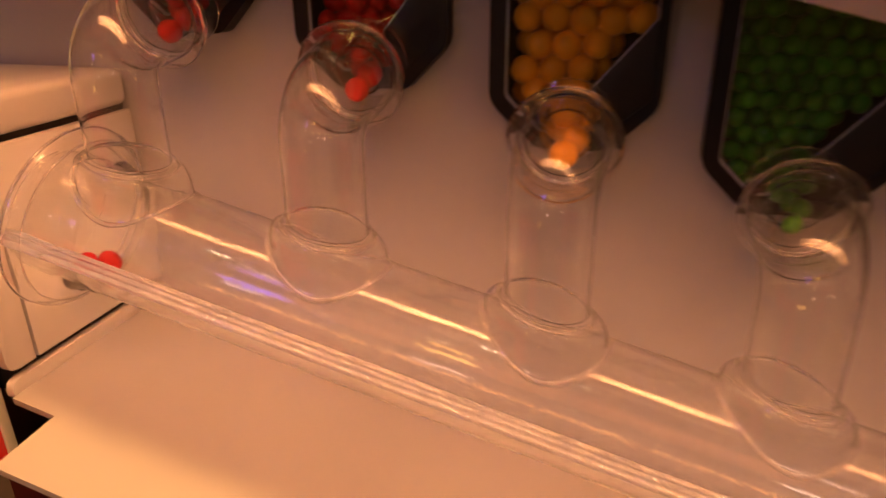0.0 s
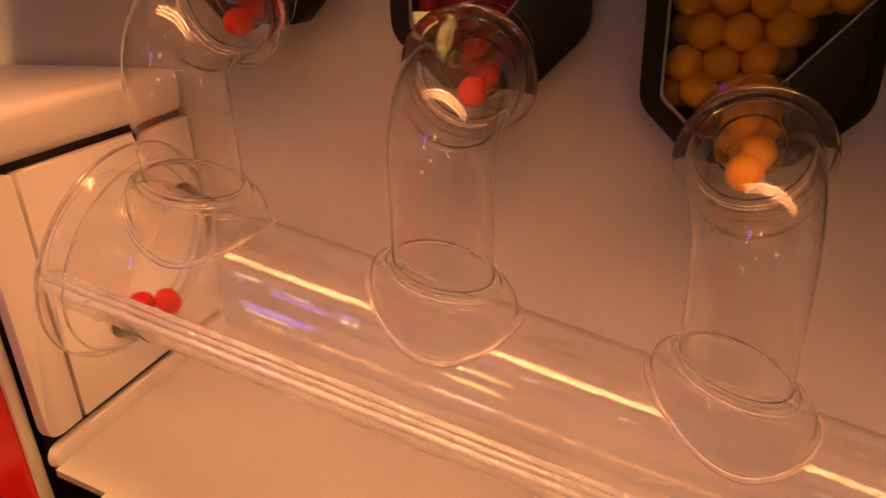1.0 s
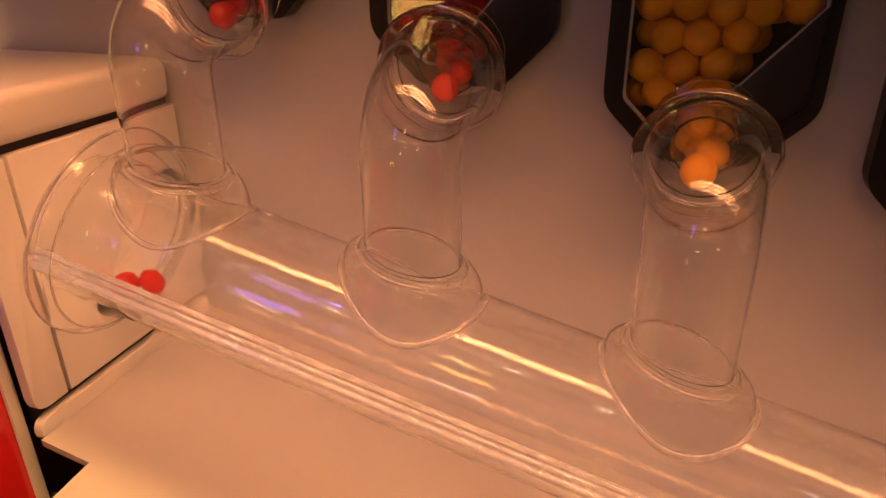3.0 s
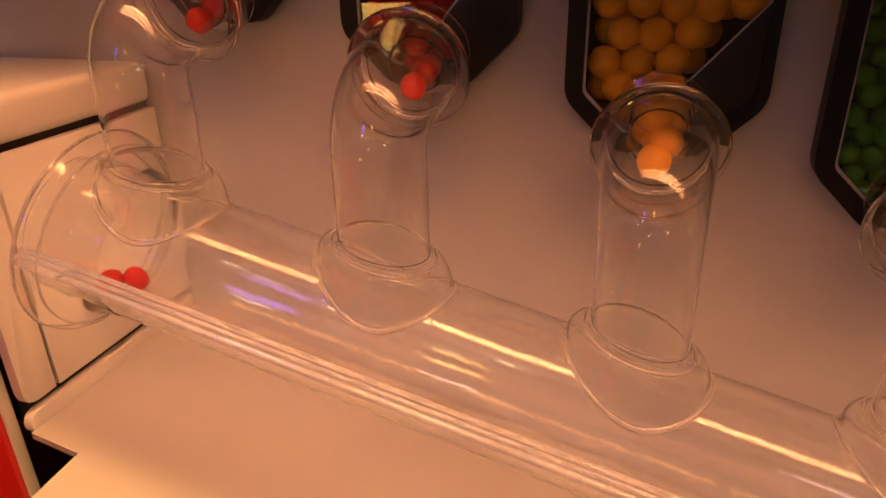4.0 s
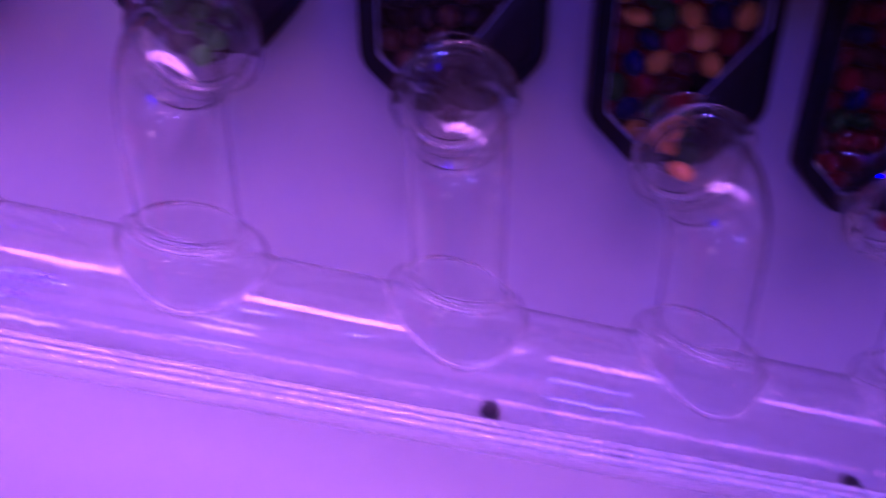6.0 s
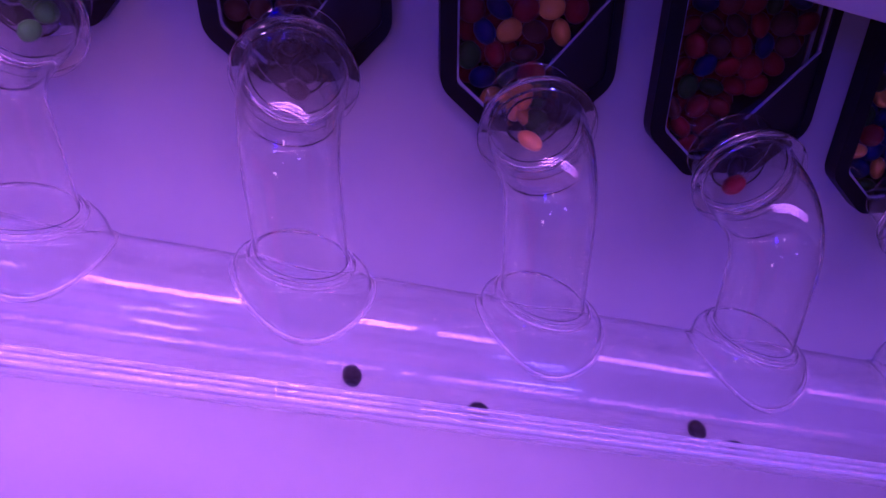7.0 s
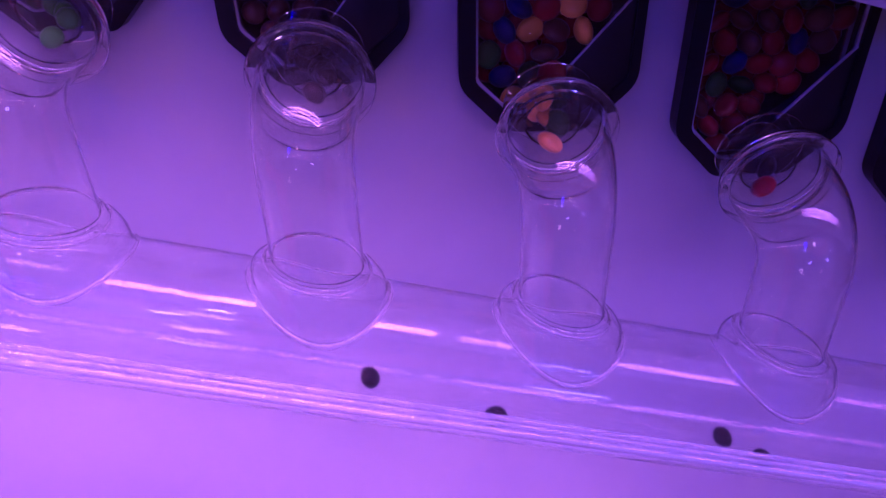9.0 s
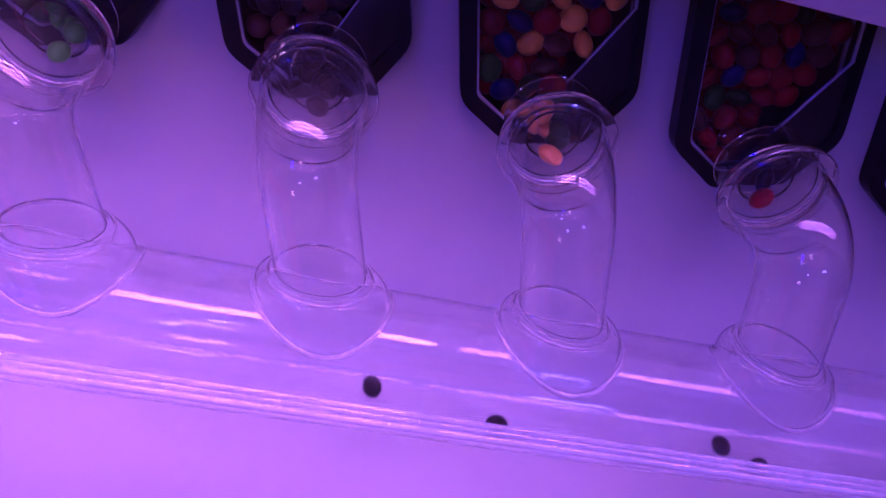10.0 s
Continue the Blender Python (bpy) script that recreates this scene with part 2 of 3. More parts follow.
tagged(part("wall_south", box(-2.2, 2.8, -2.65, -2.6, -1.0, 1.6), ROOM), "dim brown wall of the shop", "wall", kind="structure")
tagged(part("wall_west", box(-2.25, -2.2, -2.6, 0.6, -1.0, 1.6), ROOM), "dim brown wall of the shop", "wall", kind="structure")
tagged(part("wall_east", box(2.8, 2.85, -2.6, 0.6, -1.0, 1.6), ROOM), "dim brown wall of the shop", "wall", kind="structure")

# canopy over the pipe
canopy = thing("canopy", label="white sloping canopy with a light strip under it", category="canopy")
part("underside", box(-0.13, 1.6, -0.16, 0.016, 0.290, 0.296, shear=SLOPE), WHITE, canopy)
part("lip", box(-0.08, 1.6, 0.016, 0.022, 0.226, 0.310, 0.001, shear=SLOPE), WHITE, canopy)
part("top", box(-0.13, 1.6, 0.022, WALL_Y - 0.001, 0.304, 0.310, shear=SLOPE), WHITE, canopy)

# ---- end cabinet, where the pipe begins ----
CX = -0.0645
cabinet = thing("end_cabinet", Vector((CX, 0, 0)), label="white end cabinet with dark seams beside the pipe", category="cabinet")


def side_plate(name, points, x0, x1, mat, bevel, radius=0.0):
    """A plate in the cabinet's side: an outline of (y, z) points from x0 to x1."""
    bm = prism(rounded(points, radius) if radius else points, x0, x1, bevel)
    for v in bm.verts:
        v.co = Vector((v.co.y, v.co.x, v.co.z))
    return part(name, bm, mat, cabinet)


side_plate("side_panel", [(-0.0355, -0.0640), (0.084, -0.0640), (0.084, 0.0655), (-0.0355, 0.0655)], -0.006, 0.0, WHITE, 0.0006)
side_plate("stile", [(-0.058, -0.0640), (-0.0375, -0.0640), (-0.0375, 0.0655), (-0.058, 0.0655)], -0.006, 0.0, WHITE, 0.0006, [0.008, 0, 0, 0])
side_plate("foot_strip", [(-0.058, -0.0795), (0.084, -0.0795), (0.084, -0.0695), (-0.058, -0.0695)], -0.006, 0.0, WHITE, 0.0006, [0, 0, 0, 0.007])
# near-black core paints the shade inside the seams
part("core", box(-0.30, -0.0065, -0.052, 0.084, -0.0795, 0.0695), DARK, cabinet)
part("lid", box(-0.30, 0.0, -0.058, 0.084, 0.0695, 0.094, 0.006, 4), WHITE, cabinet)

red = thing("red_cabinet", Vector((-0.079, -0.0585, -1.0)), label="glossy red neighbouring cabinet with a pale edge trim", category="cabinet")
part("body", box(-0.6, 0.0, -0.7, 0.0, 0.0, 1.0, 0.004, 3), RED, red)
part("edge_trim", box(0.0005, 0.0025, -0.004, 0.002, 0.0, 1.0), WHITE, red, "pale edge trim")

# ---- glass pipe with its branches ----
SEG = 96
S0, S1 = -0.058, 1.05


def pipe_frame(p):
    """From the pipe's own frame (along, side, up) into the world."""
    c, s = math.cos(TILT), math.sin(TILT)
    return Vector((p[0] * c + (p[2] + PIPE_H) * s, p[1], -p[0] * s + (p[2] + PIPE_H) * c))


pipe = thing("glass_pipe", label="clear moulded pipe with flared branches sloping along the counter", category="pipe")
CELL = PITCH / math.cos(TILT)
TOP = (RIM_Z - 0.0004) * math.cos(TILT) - PIPE_H
SHIFT = math.tan(TILT)
FOOT_R = 0.0362
FOOT_Q = 0.87         # how much narrower a foot is across the pipe than along it


def on_pipe(s, u):
    """A point of the pipe's skin: s along it, u round it from the top."""
    return Vector((s, PIPE_R * math.sin(u / PIPE_R), PIPE_R * math.cos(u / PIPE_R)))


def pipe_skin():
    """Eight alike lengths of pipe, each with a branch that flares out of its upper half."""
    bm = bmesh.new()
    half_s, half_u, n = CELL / 2, math.pi * PIPE_R / 2, 36
    edge = []
    for i in range(n):
        edge.append((-half_s + CELL * i / n, -half_u))
    for i in range(n):
        edge.append((half_s, -half_u + 2 * half_u * i / n))
    for i in range(n):
        edge.append((half_s - CELL * i / n, half_u))
    for i in range(n):
        edge.append((-half_s, half_u - 2 * half_u * i / n))
    mid = -(PIPE_R + PIPE_H) * SHIFT
    h2 = TOP - 0.0058
    for k in range(COUNT):
        s0 = k * CELL
        loops = []
        foot = []
        for p, q in edge:
            a = math.atan2(q, p - mid)
            y = FOOT_R * FOOT_Q * math.sin(a)
            h = math.sqrt(PIPE_R ** 2 - y * y)
            foot.append((a, -(h + PIPE_H) * SHIFT + FOOT_R * math.cos(a), PIPE_R * math.asin(y / PIPE_R)))
        for t in (0, 0.12, 0.25, 0.38, 0.5, 0.62, 0.74, 0.84, 0.91, 0.955, 0.982):
            loops.append([on_pipe(s0 + p * (1 - t) + fs * t, q * (1 - t) + fu * t) for (p, q), (a, fs, fu) in zip(edge, foot)])
        for j in range(27):
            # a tight hollow fillet off the pipe, then a dome that closes in on the socket
            loop = []
            for a, fs, fu in foot:
                ca, sa = math.cos(a), math.sin(a)
                low = math.sqrt(PIPE_R ** 2 - (0.0336 * FOOT_Q * sa) ** 2)
                def at(r, h):
                    across = 1 - (1 - FOOT_Q) * min(max((r - 0.0268) / 0.0067, 0), 1)
                    return Vector((-(h + PIPE_H) * SHIFT + r * ca, r * sa * across, h))
                knee = low + 0.0022
                if j < 9:
                    t = j / 8
                    c = on_pipe(fs, fu) * (1 - t) ** 2 + at(0.0337, low) * 2 * t * (1 - t) + at(0.0335, knee) * t * t
                else:
                    t = (j - 8) / 18
                    pts = [at(0.0335, knee), at(0.0333, knee + (h2 - knee) * 0.60), at(0.0312, h2 - 0.0012), at(0.0268, h2)]
                    c = pts[0] * (1 - t) ** 3 + pts[1] * 3 * t * (1 - t) ** 2 + pts[2] * 3 * t * t * (1 - t) + pts[3] * t ** 3
                loop.append(c + Vector((s0, 0, 0)))
            loops.append(loop)
        for r, h in ((0.0262, TOP - 0.0055), (0.0257, TOP - 0.0048), (0.0252, TOP - 0.0038), (0.0245, TOP - 0.0033), (0.0236, TOP - 0.0031)):
            loop = []
            for p, q in edge:
                a = math.atan2(q, p - mid)
                loop.append(Vector((s0 - (h + PIPE_H) * SHIFT + r * math.cos(a), r * math.sin(a), h)))
            loops.append(loop)
        rows = [[bm.verts.new(p) for p in loop] for loop in loops]
        for a, b in zip(rows, rows[1:]):
            for i in range(len(edge)):
                bm.faces.new((a[i], a[(i + 1) % len(edge)], b[(i + 1) % len(edge)], b[i]))
        grid = [[bm.verts.new(on_pipe(s0 - half_s + CELL * i / n, half_u + 2 * half_u * j / 48)) for i in range(n + 1)] for j in range(49)]
        for j in range(48):
            for i in range(n):
                bm.faces.new((grid[j][i], grid[j][i + 1], grid[j + 1][i + 1], grid[j + 1][i])).material_index = 1
    bmesh.ops.remove_doubles(bm, verts=bm.verts[:], dist=0.00003)
    for v in bm.verts:
        v.co = pipe_frame(v.co)
    return bm


skin = part("tube", pipe_skin(), GLASS, None, smooth=60)
mod = skin.modifiers.new("thickness", "SOLIDIFY")
mod.thickness, mod.offset = 0.0010, -1.0
solid = bpy.data.meshes.new_from_object(skin.evaluated_get(bpy.context.evaluated_depsgraph_get()))
skin.modifiers.clear()
bm = bmesh.new()
bm.from_mesh(solid)
bpy.data.objects.remove(skin)
part("tube", bm, PIPE_GLASS, pipe, smooth=60).data.materials.append(TROUGH)


def seam():
    """The stepped lip along the front, where the pipe's two halves are joined."""
    prof = [(PIPE_R - 0.0006, 0.0044)]
    for y, h in ((PIPE_R, 0.0042), (PIPE_R + 0.0019, 0.0018), (PIPE_R + 0.0038, -0.0008)):
        for i in range(6):
            prof.append((y, h))
            e = radians(69 - 15 * (i + 0.5) / 5)
            if i < 5:
                y, h = y + 0.00044 * math.sin(e), h - 0.00044 * math.cos(e)
    prof += [(PIPE_R + 0.0058, -0.0036), (PIPE_R + 0.0050, -0.0046), (PIPE_R - 0.0006, -0.0050)]
    loops = []
    for i in range(121):
        x = -CELL / 2 + CELL * COUNT * i / 120
        sag = 0.00006 * noise.noise(Vector((x * 5, 3.1, 0)))
        loops.append([pipe_frame((x, -y, h - 0.0012 + sag)) for y, h in prof])
    bm = loft(loops, False)
    bm.faces.new([v for v in bm.verts[:len(prof)]])
    bm.faces.new([v for v in bm.verts[-len(prof):]][::-1])
    return bm


part("seam_lip", seam(), SEAM, pipe, "clear stepped joining lip", smooth=20)


def foot_lip(k):
    """The thick rounded lip round a branch's foot, lying on the pipe."""
    loops = []
    for i in range(96):
        a = 2 * math.pi * i / 96
        loop = []
        for j in range(10):
            t = 2 * math.pi * j / 10
            r, lift = 0.0352 + 0.0010 * math.cos(t), 0.0004 + 0.0006 * math.sin(t)
            y = r * FOOT_Q * math.sin(a)
            h = math.sqrt(PIPE_R ** 2 - y * y)
            out = 1 + lift / PIPE_R
            loop.append(pipe_frame((k * CELL - (h + PIPE_H) * SHIFT + r * math.cos(a), y * out, h * out)))
        loops.append(loop)
    return loft(loops)


def socket_lip(k):
    """The rounded shoulder of the socket that takes an elbow."""
    loops = []
    for i in range(72):
        a = 2 * math.pi * i / 72
        loop = []
        for j in range(8):
            t = 2 * math.pi * j / 8
            r, h = 0.0261 + 0.0007 * math.cos(t), TOP - 0.0052 + 0.0007 * math.sin(t)
            loop.append(pipe_frame((k * CELL - (h + PIPE_H) * SHIFT + r * math.cos(a), r * math.sin(a), h)))
        loops.append(loop)
    return loft(loops)


for k in range(COUNT):
    part("foot_lip", foot_lip(k), EDGE, pipe, "thick clear lip")
    part("socket_lip", socket_lip(k), EDGE, pipe, "pale rounded shoulder")

# bell-shaped end of the pipe against the cabinet
prof = [(0.0386, -0.018), (0.0392, -0.026), (0.0430, -0.034), (0.0515, -0.040), (0.0590, -0.0428), (0.0618, -0.0455), (0.0620, -0.0505),
        (0.0605, -0.0505), (0.0602, -0.0468), (0.0580, -0.0444), (0.0506, -0.0416), (0.0418, -0.0357), (0.0384, -0.0300)]
bell = turned([(0.0386 + (r - 0.0386) * 0.76, h) for r, h in prof], SEG)
for v in bell.verts:
    v.co = pipe_frame((v.co.z, v.co.x, v.co.y))
part("end_bell", bell, PIPE_GLASS, pipe, "flared clear glass end")
for r, x, thick in ((0.0558, -0.0505, 0.0011), (0.0508, -0.0416, 0.0006)):
    ring = turned([(r + thick * math.cos(2 * math.pi * j / 8), x + thick * math.sin(2 * math.pi * j / 8)) for j in range(8)], SEG)
    for v in ring.verts:
        v.co = pipe_frame((v.co.z, v.co.x, v.co.y))
    part("bell_rim", ring, EDGE, pipe, "thick clear rim")


# ---- elbows ----
def elbow(k):
    """A glass elbow from the branch's rim up and back to the hopper's outlet."""
    e = thing("glass_elbow", base(k), label="clear glass elbow between hopper outlet and pipe", category="glass elbow", group="glass elbows along the pipe")
    rho, lean = 0.027, FLANGE_LEAN
    turn = math.pi / 2 - lean
    reach = rho * (1 - math.cos(turn))
    rise = rho * math.sin(turn)
    run = (FLANGE_Y - reach) / math.cos(lean)
    z1 = FLANGE_Z - rise - run * math.sin(lean)
    stations = []
    for i in range(7):
        stations.append((0.0, RIM_Z - 0.0030 + (z1 - RIM_Z + 0.0030) * i / 6, 0.0, SLOPE * (1 - i / 6), TUBE_R))
    for i in range(1, 19):
        a = turn * i / 18
        stations.append((rho * (1 - math.cos(a)), z1 + rho * math.sin(a), a, 0.0, TUBE_R + 0.0026 * (i / 18) ** 2))
    for i in range(1, 6):
        d = run * i / 5
        stations.append((reach + d * math.cos(lean), z1 + rise + d * math.sin(lean), turn, 0.0, TUBE_R + 0.0026 + 0.0014 * i / 5))
    loops = []
    for inside in (0, 1):
        row = []
        for y, z, a, shear, r in stations:
            r -= 0.0011 * inside
            loop = []
            for i in range(64):
                t = 2 * math.pi * i / 64
                u, w = r * math.cos(t), r * math.sin(t)
                loop.append((u, y + w * math.cos(a), z - w * math.sin(a) - shear * u))
            row.append(loop)
        loops += row[::-1] if inside else row
    ob = part("tube", loft(loops), GLASS, e)
    ob.visible_shadow = False
    way = Matrix.Translation((0, FLANGE_Y, FLANGE_Z)) @ Matrix.Rotation(-math.pi / 2 + lean, 4, "X")
    bm = turned([(0.0252, -0.0028), (0.0290, -0.0030), (0.0308, -0.0024), (FLANGE_R, -0.0014), (0.0308, -0.0004), (0.0290, 0.0), (0.0252, 0.0)])
    bmesh.ops.transform(bm, matrix=way, verts=bm.verts[:])
    part("flange", bm, GLASS, e)
    bm = turned([(0.0262, 0.0030), (0.0292, 0.0030), (0.0298, 0.0038), (0.0292, 0.0046), (0.0262, 0.0046)])
    bmesh.ops.transform(bm, matrix=way, verts=bm.verts[:])
    part("seal_ring", bm, GLASS, e)
    return e


for k in range(COUNT):
    elbow(k)
for ob in pipe.children:
    ob.visible_shadow = False


# ---- hoppers ----
def hopper(k, word):
    h = thing("candy_hopper", base(k), label=word, category="candy hopper", group="hoppers on the back panel")
    W, Z0, ZT = 0.0478, 0.1437, 0.36
    out = rounded([(-W, ZT), (-W, Z0), (-0.0215, 0.1175), (0.0215, 0.1175), (W, Z0), (W, ZT)], [0, 0.007, 0.004, 0.004, 0.007, 0], 4)
    w, w2 = W - 0.0090, W - 0.0053
    inn = rounded([(-w, ZT - 0.004), (-w, Z0 + 0.0025), (-0.0190, 0.1275), (0.0190, 0.1275), (w2, Z0 + 0.0035), (w2, ZT - 0.004)], [0, 0.003, 0.002, 0.002, 0.003, 0], 4)
    part("frame", ring_band(out, inn, HOPPER_Y, WALL_Y - 0.0005), BLACK, h)
    inn2 = [(x * 0.968, z + 0.0012) for x, z in inn]
    part("inner_rim", ring_band(inn, inn2, HOPPER_Y + 0.0018, HOPPER_Y + 0.0045), RIM, h, "inner rim with its lit line painted pale")
    part("window_pane", prism(inn2, HOPPER_Y + 0.003, HOPPER_Y + 0.0045), PANE, h, "clear acrylic window").visible_shadow = False
    part("chute_plate", prism([(0.0090, 0.1510), (0.0434, 0.1908), (0.0434, 0.1470), (0.0196, 0.1266), (-0.008, 0.1266), (-0.006, 0.1340)], HOPPER_Y + 0.0010, HOPPER_Y + 0.0026, 0.0003), CHUTE, h, "dark sloping chute plate")
    # thin pale strip added as the bright line on the plate's edge
    part("chute_edge_glint", prism([(0.0084, 0.1513), (0.0420, 0.1902), (0.0424, 0.1896), (0.0091, 0.1509)], HOPPER_Y + 0.0009, HOPPER_Y + 0.0028), RIM, h, "thin strip painting the chute's lit edge")
    # shell behind the panel
    bm = prism([(-0.0428, ZT), (-0.0428, 0.1462), (-0.0190, 0.1267), (0.0190, 0.1267), (0.0428, 0.1462), (0.0428, ZT)], WALL_Y + 0.005, 0.126)
    bm.normal_update()
    bmesh.ops.recalc_face_normals(bm, faces=bm.faces[:])
    for f in [f for f in bm.faces if f.normal.y < -0.9]:
        bm.faces.remove(f)
    part("shell", bm, DARK, h)
    # outlet behind the elbow
    bm = turned([(0.0236, 0.0056), (0.0246, 0.0056), (0.0246, 0.026), (0.0236, 0.026)])
    bmesh.ops.transform(bm, matrix=Matrix.Translation((0, FLANGE_Y, FLANGE_Z)) @ Matrix.Rotation(-math.pi / 2 + FLANGE_LEAN, 4, "X"), verts=bm.verts[:])
    part("outlet", bm, GLASS, h, "clear round outlet")
    bm = turned([(0.0138, 0.012), (0.0150, 0.012), (0.0150, 0.034), (0.0138, 0.034)], 40)
    bmesh.ops.transform(bm, matrix=Matrix.Translation((0, FLANGE_Y, FLANGE_Z - 0.002)) @ Matrix.Rotation(-math.pi / 2 + FLANGE_LEAN, 4, "X"), verts=bm.verts[:])
    part("funnel", bm, PANE, h, "clear inner funnel").visible_shadow = False
    return h


CANDY = {
    "red": material("red_candy", (0.40, 0.011, 0.006), 0.25, grain=0.15, scale=60, spec=0.25, vary=0.15),
    "orange": material("orange_candy", (0.76, 0.32, 0.012), 0.3, grain=0.12, scale=60, spec=0.25, vary=0.12),
    "yellow": material("yellow_candy", (0.72, 0.40, 0.005), 0.3, grain=0.12, scale=60, spec=0.25, vary=0.12),
    "green": material("green_candy", (0.035, 0.16, 0.008), 0.3, grain=0.15, scale=60, spec=0.25, vary=0.2),
    "blue": material("blue_candy", (0.03, 0.07, 0.45), 0.25, grain=0.12, scale=60, spec=0.25, vary=0.15),
    "ruby": material("ruby_candy", (0.20, 0.008, 0.003), 0.3, grain=0.15, scale=60, spec=0.25, vary=0.3),
    "amber": material("amber_candy", (0.66, 0.26, 0.004), 0.3, grain=0.15, scale=60, spec=0.25, vary=0.3),
    "navy": material("navy_candy", (0.006, 0.014, 0.065), 0.3, grain=0.15, scale=60, spec=0.25, vary=0.3),
    "pine": material("pine_candy", (0.014, 0.055, 0.006), 0.3, grain=0.15, scale=60, spec=0.25, vary=0.3),
    "black": material("black_candy", (0.018, 0.012, 0.012), 0.3, grain=0.15, scale=60, spec=0.25, vary=0.2),
    "brown": material("brown_candy", (0.09, 0.03, 0.015), 0.3, grain=0.15, scale=60, spec=0.25, vary=0.2),
}
SHAPES = {}


def candy_mesh(colour, radius, flat, seed):
    key = (colour, radius, flat, seed)
    if key not in SHAPES:
        bm = ball(radius, flat, seed, 18, 11, 0.05)
        finish(bm)
        mesh = bpy.data.meshes.new(colour + "_candy")
        bm.to_mesh(mesh)
        bm.free()
        mesh.materials.append(CANDY[colour])
        SHAPES[key] = mesh
    return SHAPES[key]


def candy(colour, radius, flat, at, rng, words, group):
    ob = new(colour + "_candy", candy_mesh(colour, radius, flat, rng.randrange(3)))
    ob.matrix_world = Matrix.Translation(at) @ Euler((rng.uniform(0, 6.28), rng.uniform(0, 6.28), rng.uniform(0, 6.28))).to_matrix().to_4x4()
    return tagged(ob, words, "candy", group)


def fill(k, colours, radius, flat, words, group):
    """Candies heaped behind the window: a front layer piece by piece, and a heap behind it."""
    rng = random.Random(40 + k)
    b = base(k)
    step = radius * 1.86
    rows = int((0.250 - 0.129) / (step * 0.87))
    for layer, y in enumerate((HOPPER_Y + 0.0065 + radius * max(flat, 0.75), HOPPER_Y + 0.0065 + radius * 2.3)):
        heap = bmesh.new()
        for r in range(rows):
            z = 0.129 + radius * 0.5 + r * step * 0.87
            cols = int(0.082 / step) + 1
            for c in range(-1, cols + 1):
                x = -0.0375 + radius * 0.95 + c * step + (step / 2 if (r + layer) % 2 else 0)
                x += rng.uniform(-1, 1) * radius * 0.13
                zz = z + rng.uniform(-1, 1) * radius * 0.13
                if x < -0.0392 + radius * 0.8 or x > 0.0430 - radius * 0.8 or zz < 0.1285 + radius * 0.4:
                    continue
                if zz < 0.1275 + (-0.019 - x) * 1.0 + radius * 0.45:
                    continue
                if zz < 0.1510 + (x - 0.009) * 1.156 + radius * 0.7:
                    continue
                at = b + Vector((x, y + rng.uniform(0, 1) * radius * 0.25, zz))
                if layer == 0:
                    candy(rng.choice(colours), radius, flat, at, rng, words, group)
                else:
                    bm = ball(radius, 1, 0, 10, 6)
                    bmesh.ops.translate(bm, verts=bm.verts[:], vec=at)
                    tmp = bpy.data.meshes.new("tmp")
                    bm.to_mesh(tmp)
                    bm.free()
                    heap.from_mesh(tmp)
                    bpy.data.meshes.remove(tmp)
        if layer:
            tagged(part("candy_heap", heap, CANDY[colours[0]]), "heap of " + words.split(" ", 1)[0] + " candies deeper in the hopper", "candy", kind="stuff")
        else:
            heap.free()


FILLS = [
    (["red"], 0.0072, 0.8, "red candy shell in the hopper", "red candies"),
    (["red"], 0.0072, 0.8, "red candy shell in the hopper", "red candies"),
    (["orange"], 0.0085, 0.97, "orange round gumball in the hopper", "orange gumballs"),
    (["green"], 0.0058, 0.85, "green small candy in the hopper", "green candies"),
    (["black", "brown"], 0.0066, 0.8, "black glossy candy in the hopper", "black candies"),
    (["ruby", "amber", "ruby", "brown", "pine", "ruby", "navy", "amber"], 0.0076, 0.62, "mixed bright candy lentil in the hopper", "mixed candies"),
    (["ruby", "navy", "brown", "ruby", "pine", "ruby"], 0.0072, 0.62, "mixed dark candy lentil in the hopper", "mixed candies"),
    (["navy", "amber", "ruby", "pine"], 0.0070, 0.62, "mixed bright candy lentil in the hopper", "mixed candies"),
]
for k, (colours, radius, flat, words, group) in enumerate(FILLS):
    hopper(k, "black-framed clear hopper filled with " + ("mixed" if len(colours) > 2 else colours[0]) + " candies")
    fill(k, colours, radius, flat, words, group)

# candies waiting in the outlets and lying in the pipe
IN_ELBOW = {0: ["red", "red", "red"], 1: ["red", "red", "red", "red", "red"], 2: ["orange", "orange", "orange"], 3: ["green", "green", "green"], 4: ["black", "black", "black", "black"], 5: ["orange", "pine", "amber", "ruby"], 6: ["ruby", "black"], 7: ["navy", "ruby"]}
SPOTS = [(-0.001, 0.0540, -0.0120), (0.004, 0.0640, -0.0080), (-0.003, 0.0680, 0.0040), (0.002, 0.0760, 0.0120), (-0.0065, 0.0745, -0.0060), (0.0070, 0.0760, -0.0010), (0.0000, 0.0700, -0.0085)]
for k, colours in IN_ELBOW.items():
    rng = random.Random(70 + k)
    radius = FILLS[k][1]
    for i, (x, y, dz) in enumerate(SPOTS[:2] if k in (6, 7) else SPOTS):
        colour = colours[i % len(colours)]
        at = base(k) + Vector((x, y, FLANGE_Z + dz + (y - FLANGE_Y) * math.tan(FLANGE_LEAN)))
        candy(colour, radius, FILLS[k][2], at, rng, colour + " candy waiting in the glass elbow", "candies in the elbows")
rng = random.Random(5)
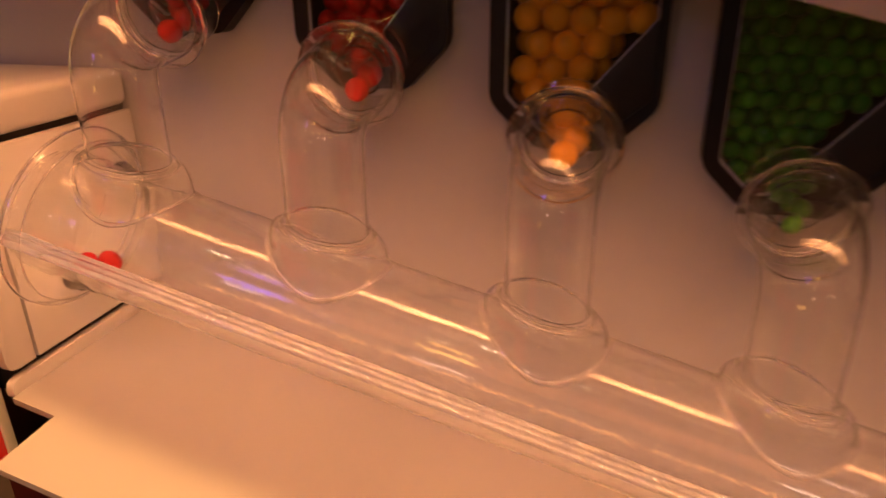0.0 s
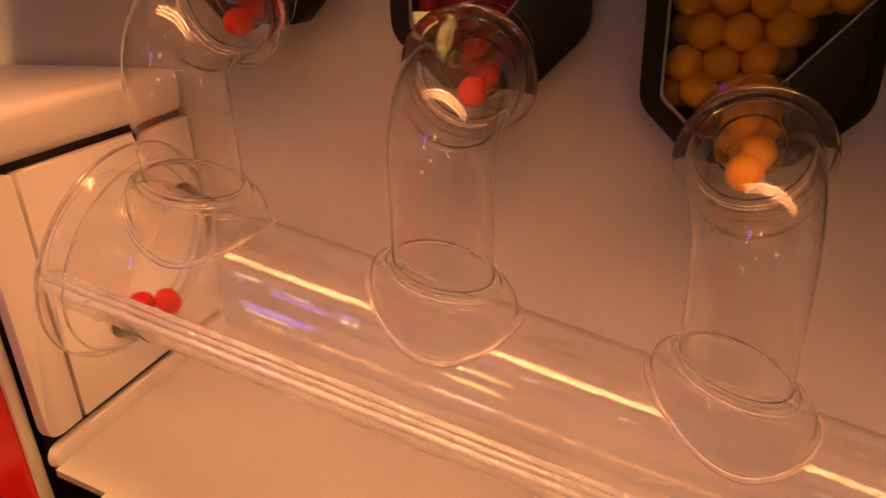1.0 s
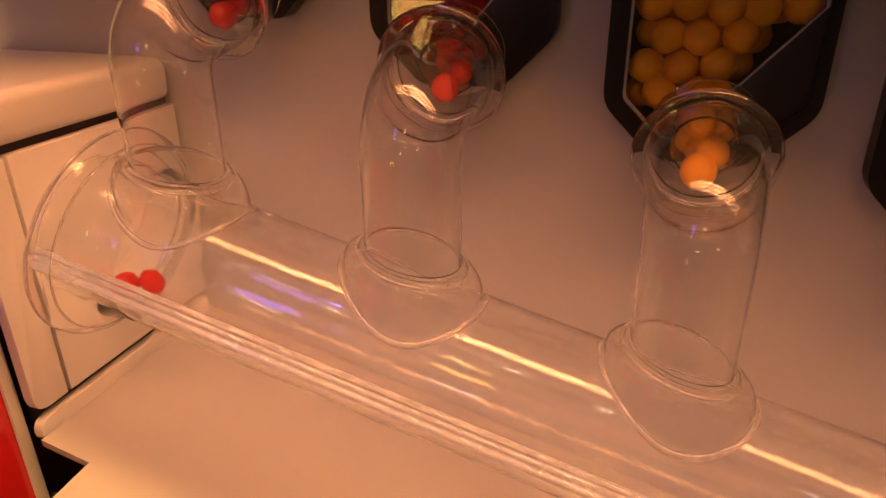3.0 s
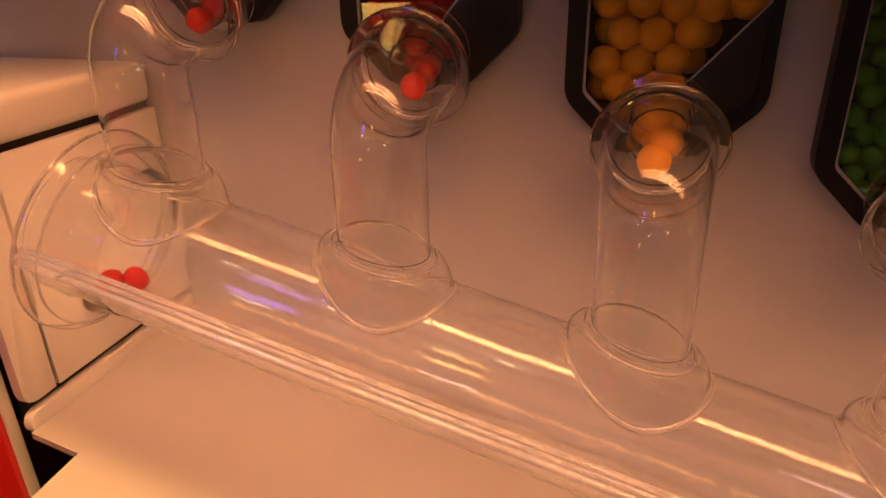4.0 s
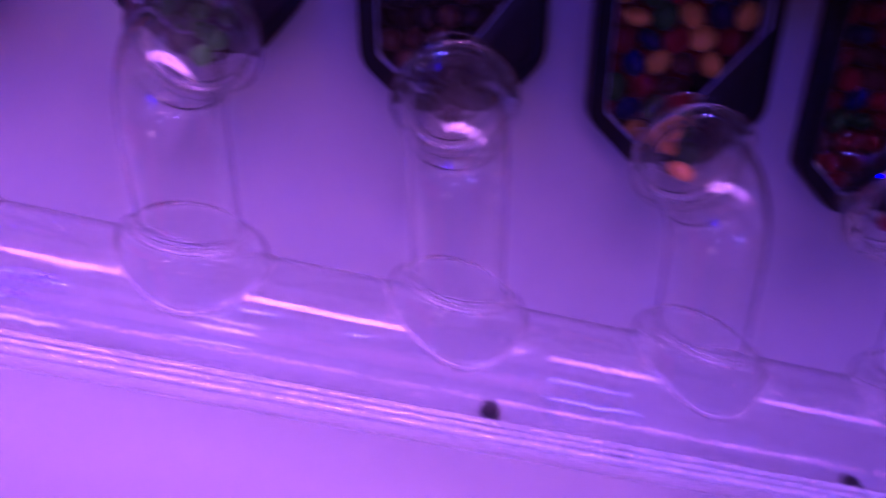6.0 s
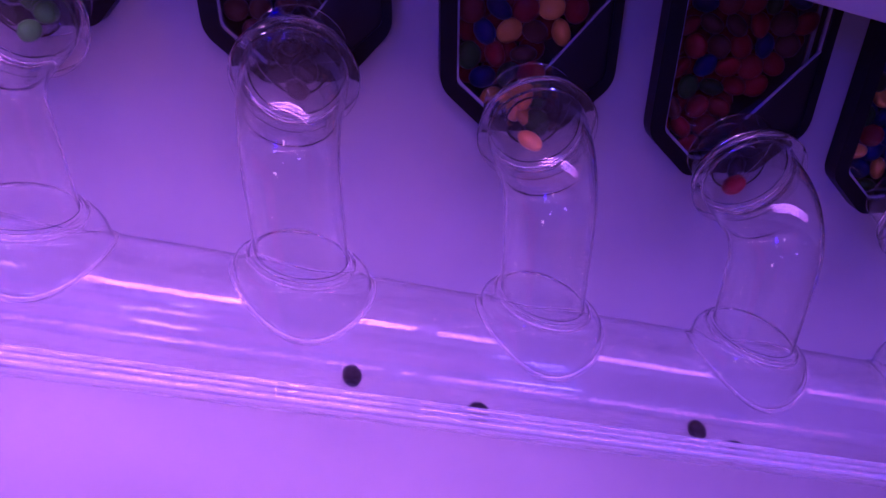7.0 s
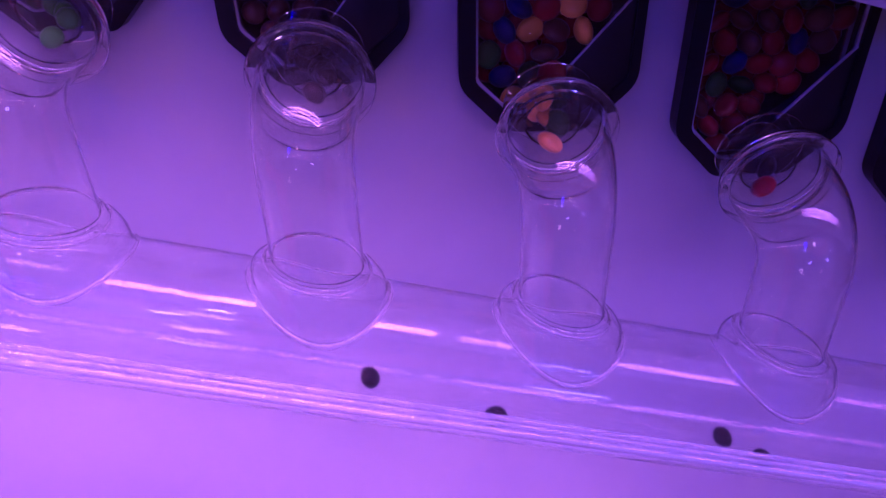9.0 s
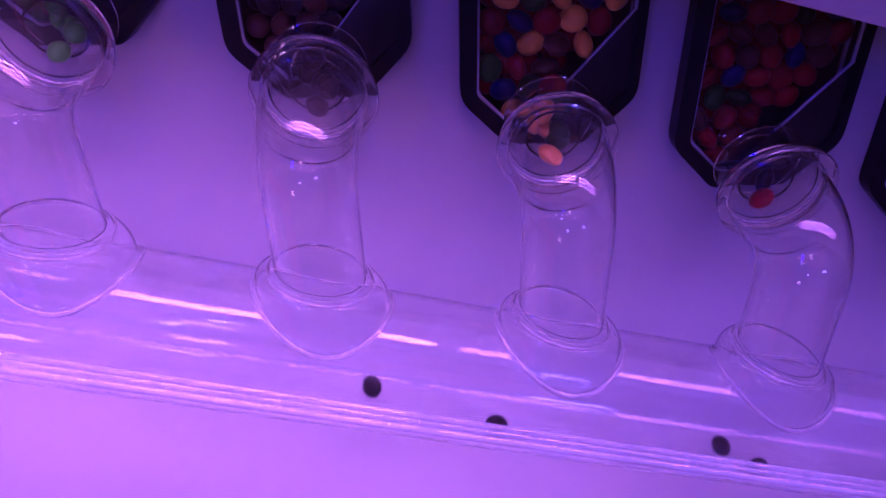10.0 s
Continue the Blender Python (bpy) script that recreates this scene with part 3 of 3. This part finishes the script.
for s, a in ((-0.038, -0.20), (-0.030, 0.20)):
    at = pipe_frame((s, 0.0272 * math.sin(a), -0.0272 * math.cos(a)))
    candy("red", 0.0075, 0.75, at, rng, "red candy lying in the glass pipe", "candies in the pipe")

rng = random.Random(9)
for s, a in ((0.520, 0.30), (0.592, -0.20), (0.735, 0.15), (0.752, -0.35)):
    at = pipe_frame((s, 0.0300 * math.sin(a), -0.0300 * math.cos(a)))
    candy("black", 0.0066, 0.8, at, rng, "black candy rolling in the glass pipe", "candies in the pipe")

# ---- lamps of the shop ----
def spot(at, mat, label):
    """A round lamp: a shallow black housing with a glowing disc."""
    s = thing("ceiling_spot", Vector(at), label=label, category="lamp", group="round shop lamps")
    part("housing", turned([(0.027, 0.0), (0.034, 0.0), (0.034, 0.05), (0.0005, 0.05), (0.0005, 0.046), (0.027, 0.046)], 32), BLACK, s)
    part("bulb", turned([(0.0005, 0.002), (0.026, 0.002), (0.026, 0.010), (0.0005, 0.010)], 32), mat, s, "glowing disc")


def light_box(x, z, w, h, mat, label):
    """A shallow lit panel on the shop's far wall."""
    s = thing("light_box", Vector((x, -2.6, z)), label=label, category="light box", group="lit panels of the shop")
    part("housing", box(-w / 2 - 0.012, w / 2 + 0.012, 0.0005, 0.05, -h / 2 - 0.012, h / 2 + 0.012, 0.006), BLACK, s)
    part("face", box(-w / 2, w / 2, 0.0502, 0.058, -h / 2, h / 2, 0.003), mat, s, "glowing panel")


for x, y in ((0.1, -0.75), (0.18, -0.79), (0.55, -0.95), (0.62, -0.90), (-0.35, -0.9), (0.9, -1.2), (0.3, -1.6), (0.36, -1.5), (-0.1, -1.4)):
    spot((x, y, 1.549), BULB, "round black ceiling spot with a warm disc")
for x, y in ((-0.05, -1.05), (-1.1, -2.2)):
    spot((x, y, 1.549), BULB_BLUE, "round black ceiling spot with a blue disc")
light_box(-0.72, 1.32, 0.34, 0.42, PANEL_BLUE, "blue glowing light box on the far wall")
light_box(-0.80, 0.95, 0.20, 0.12, PANEL_WHITE, "white glowing light box on the far wall")
light_box(0.28, 1.38, 0.26, 0.26, PANEL_WARM, "yellow glowing light box on the far wall")
light_box(0.03, 0.36, 0.26, 0.10, PANEL_WHITE, "white glowing light box on the far wall")
light_box(-0.88, -0.20, 0.34, 0.26, PANEL_WARM, "yellow glowing light box on the far wall")
light_box(1.80, 0.52, 0.40, 0.14, PANEL_WHITE, "white glowing light box on the far wall")
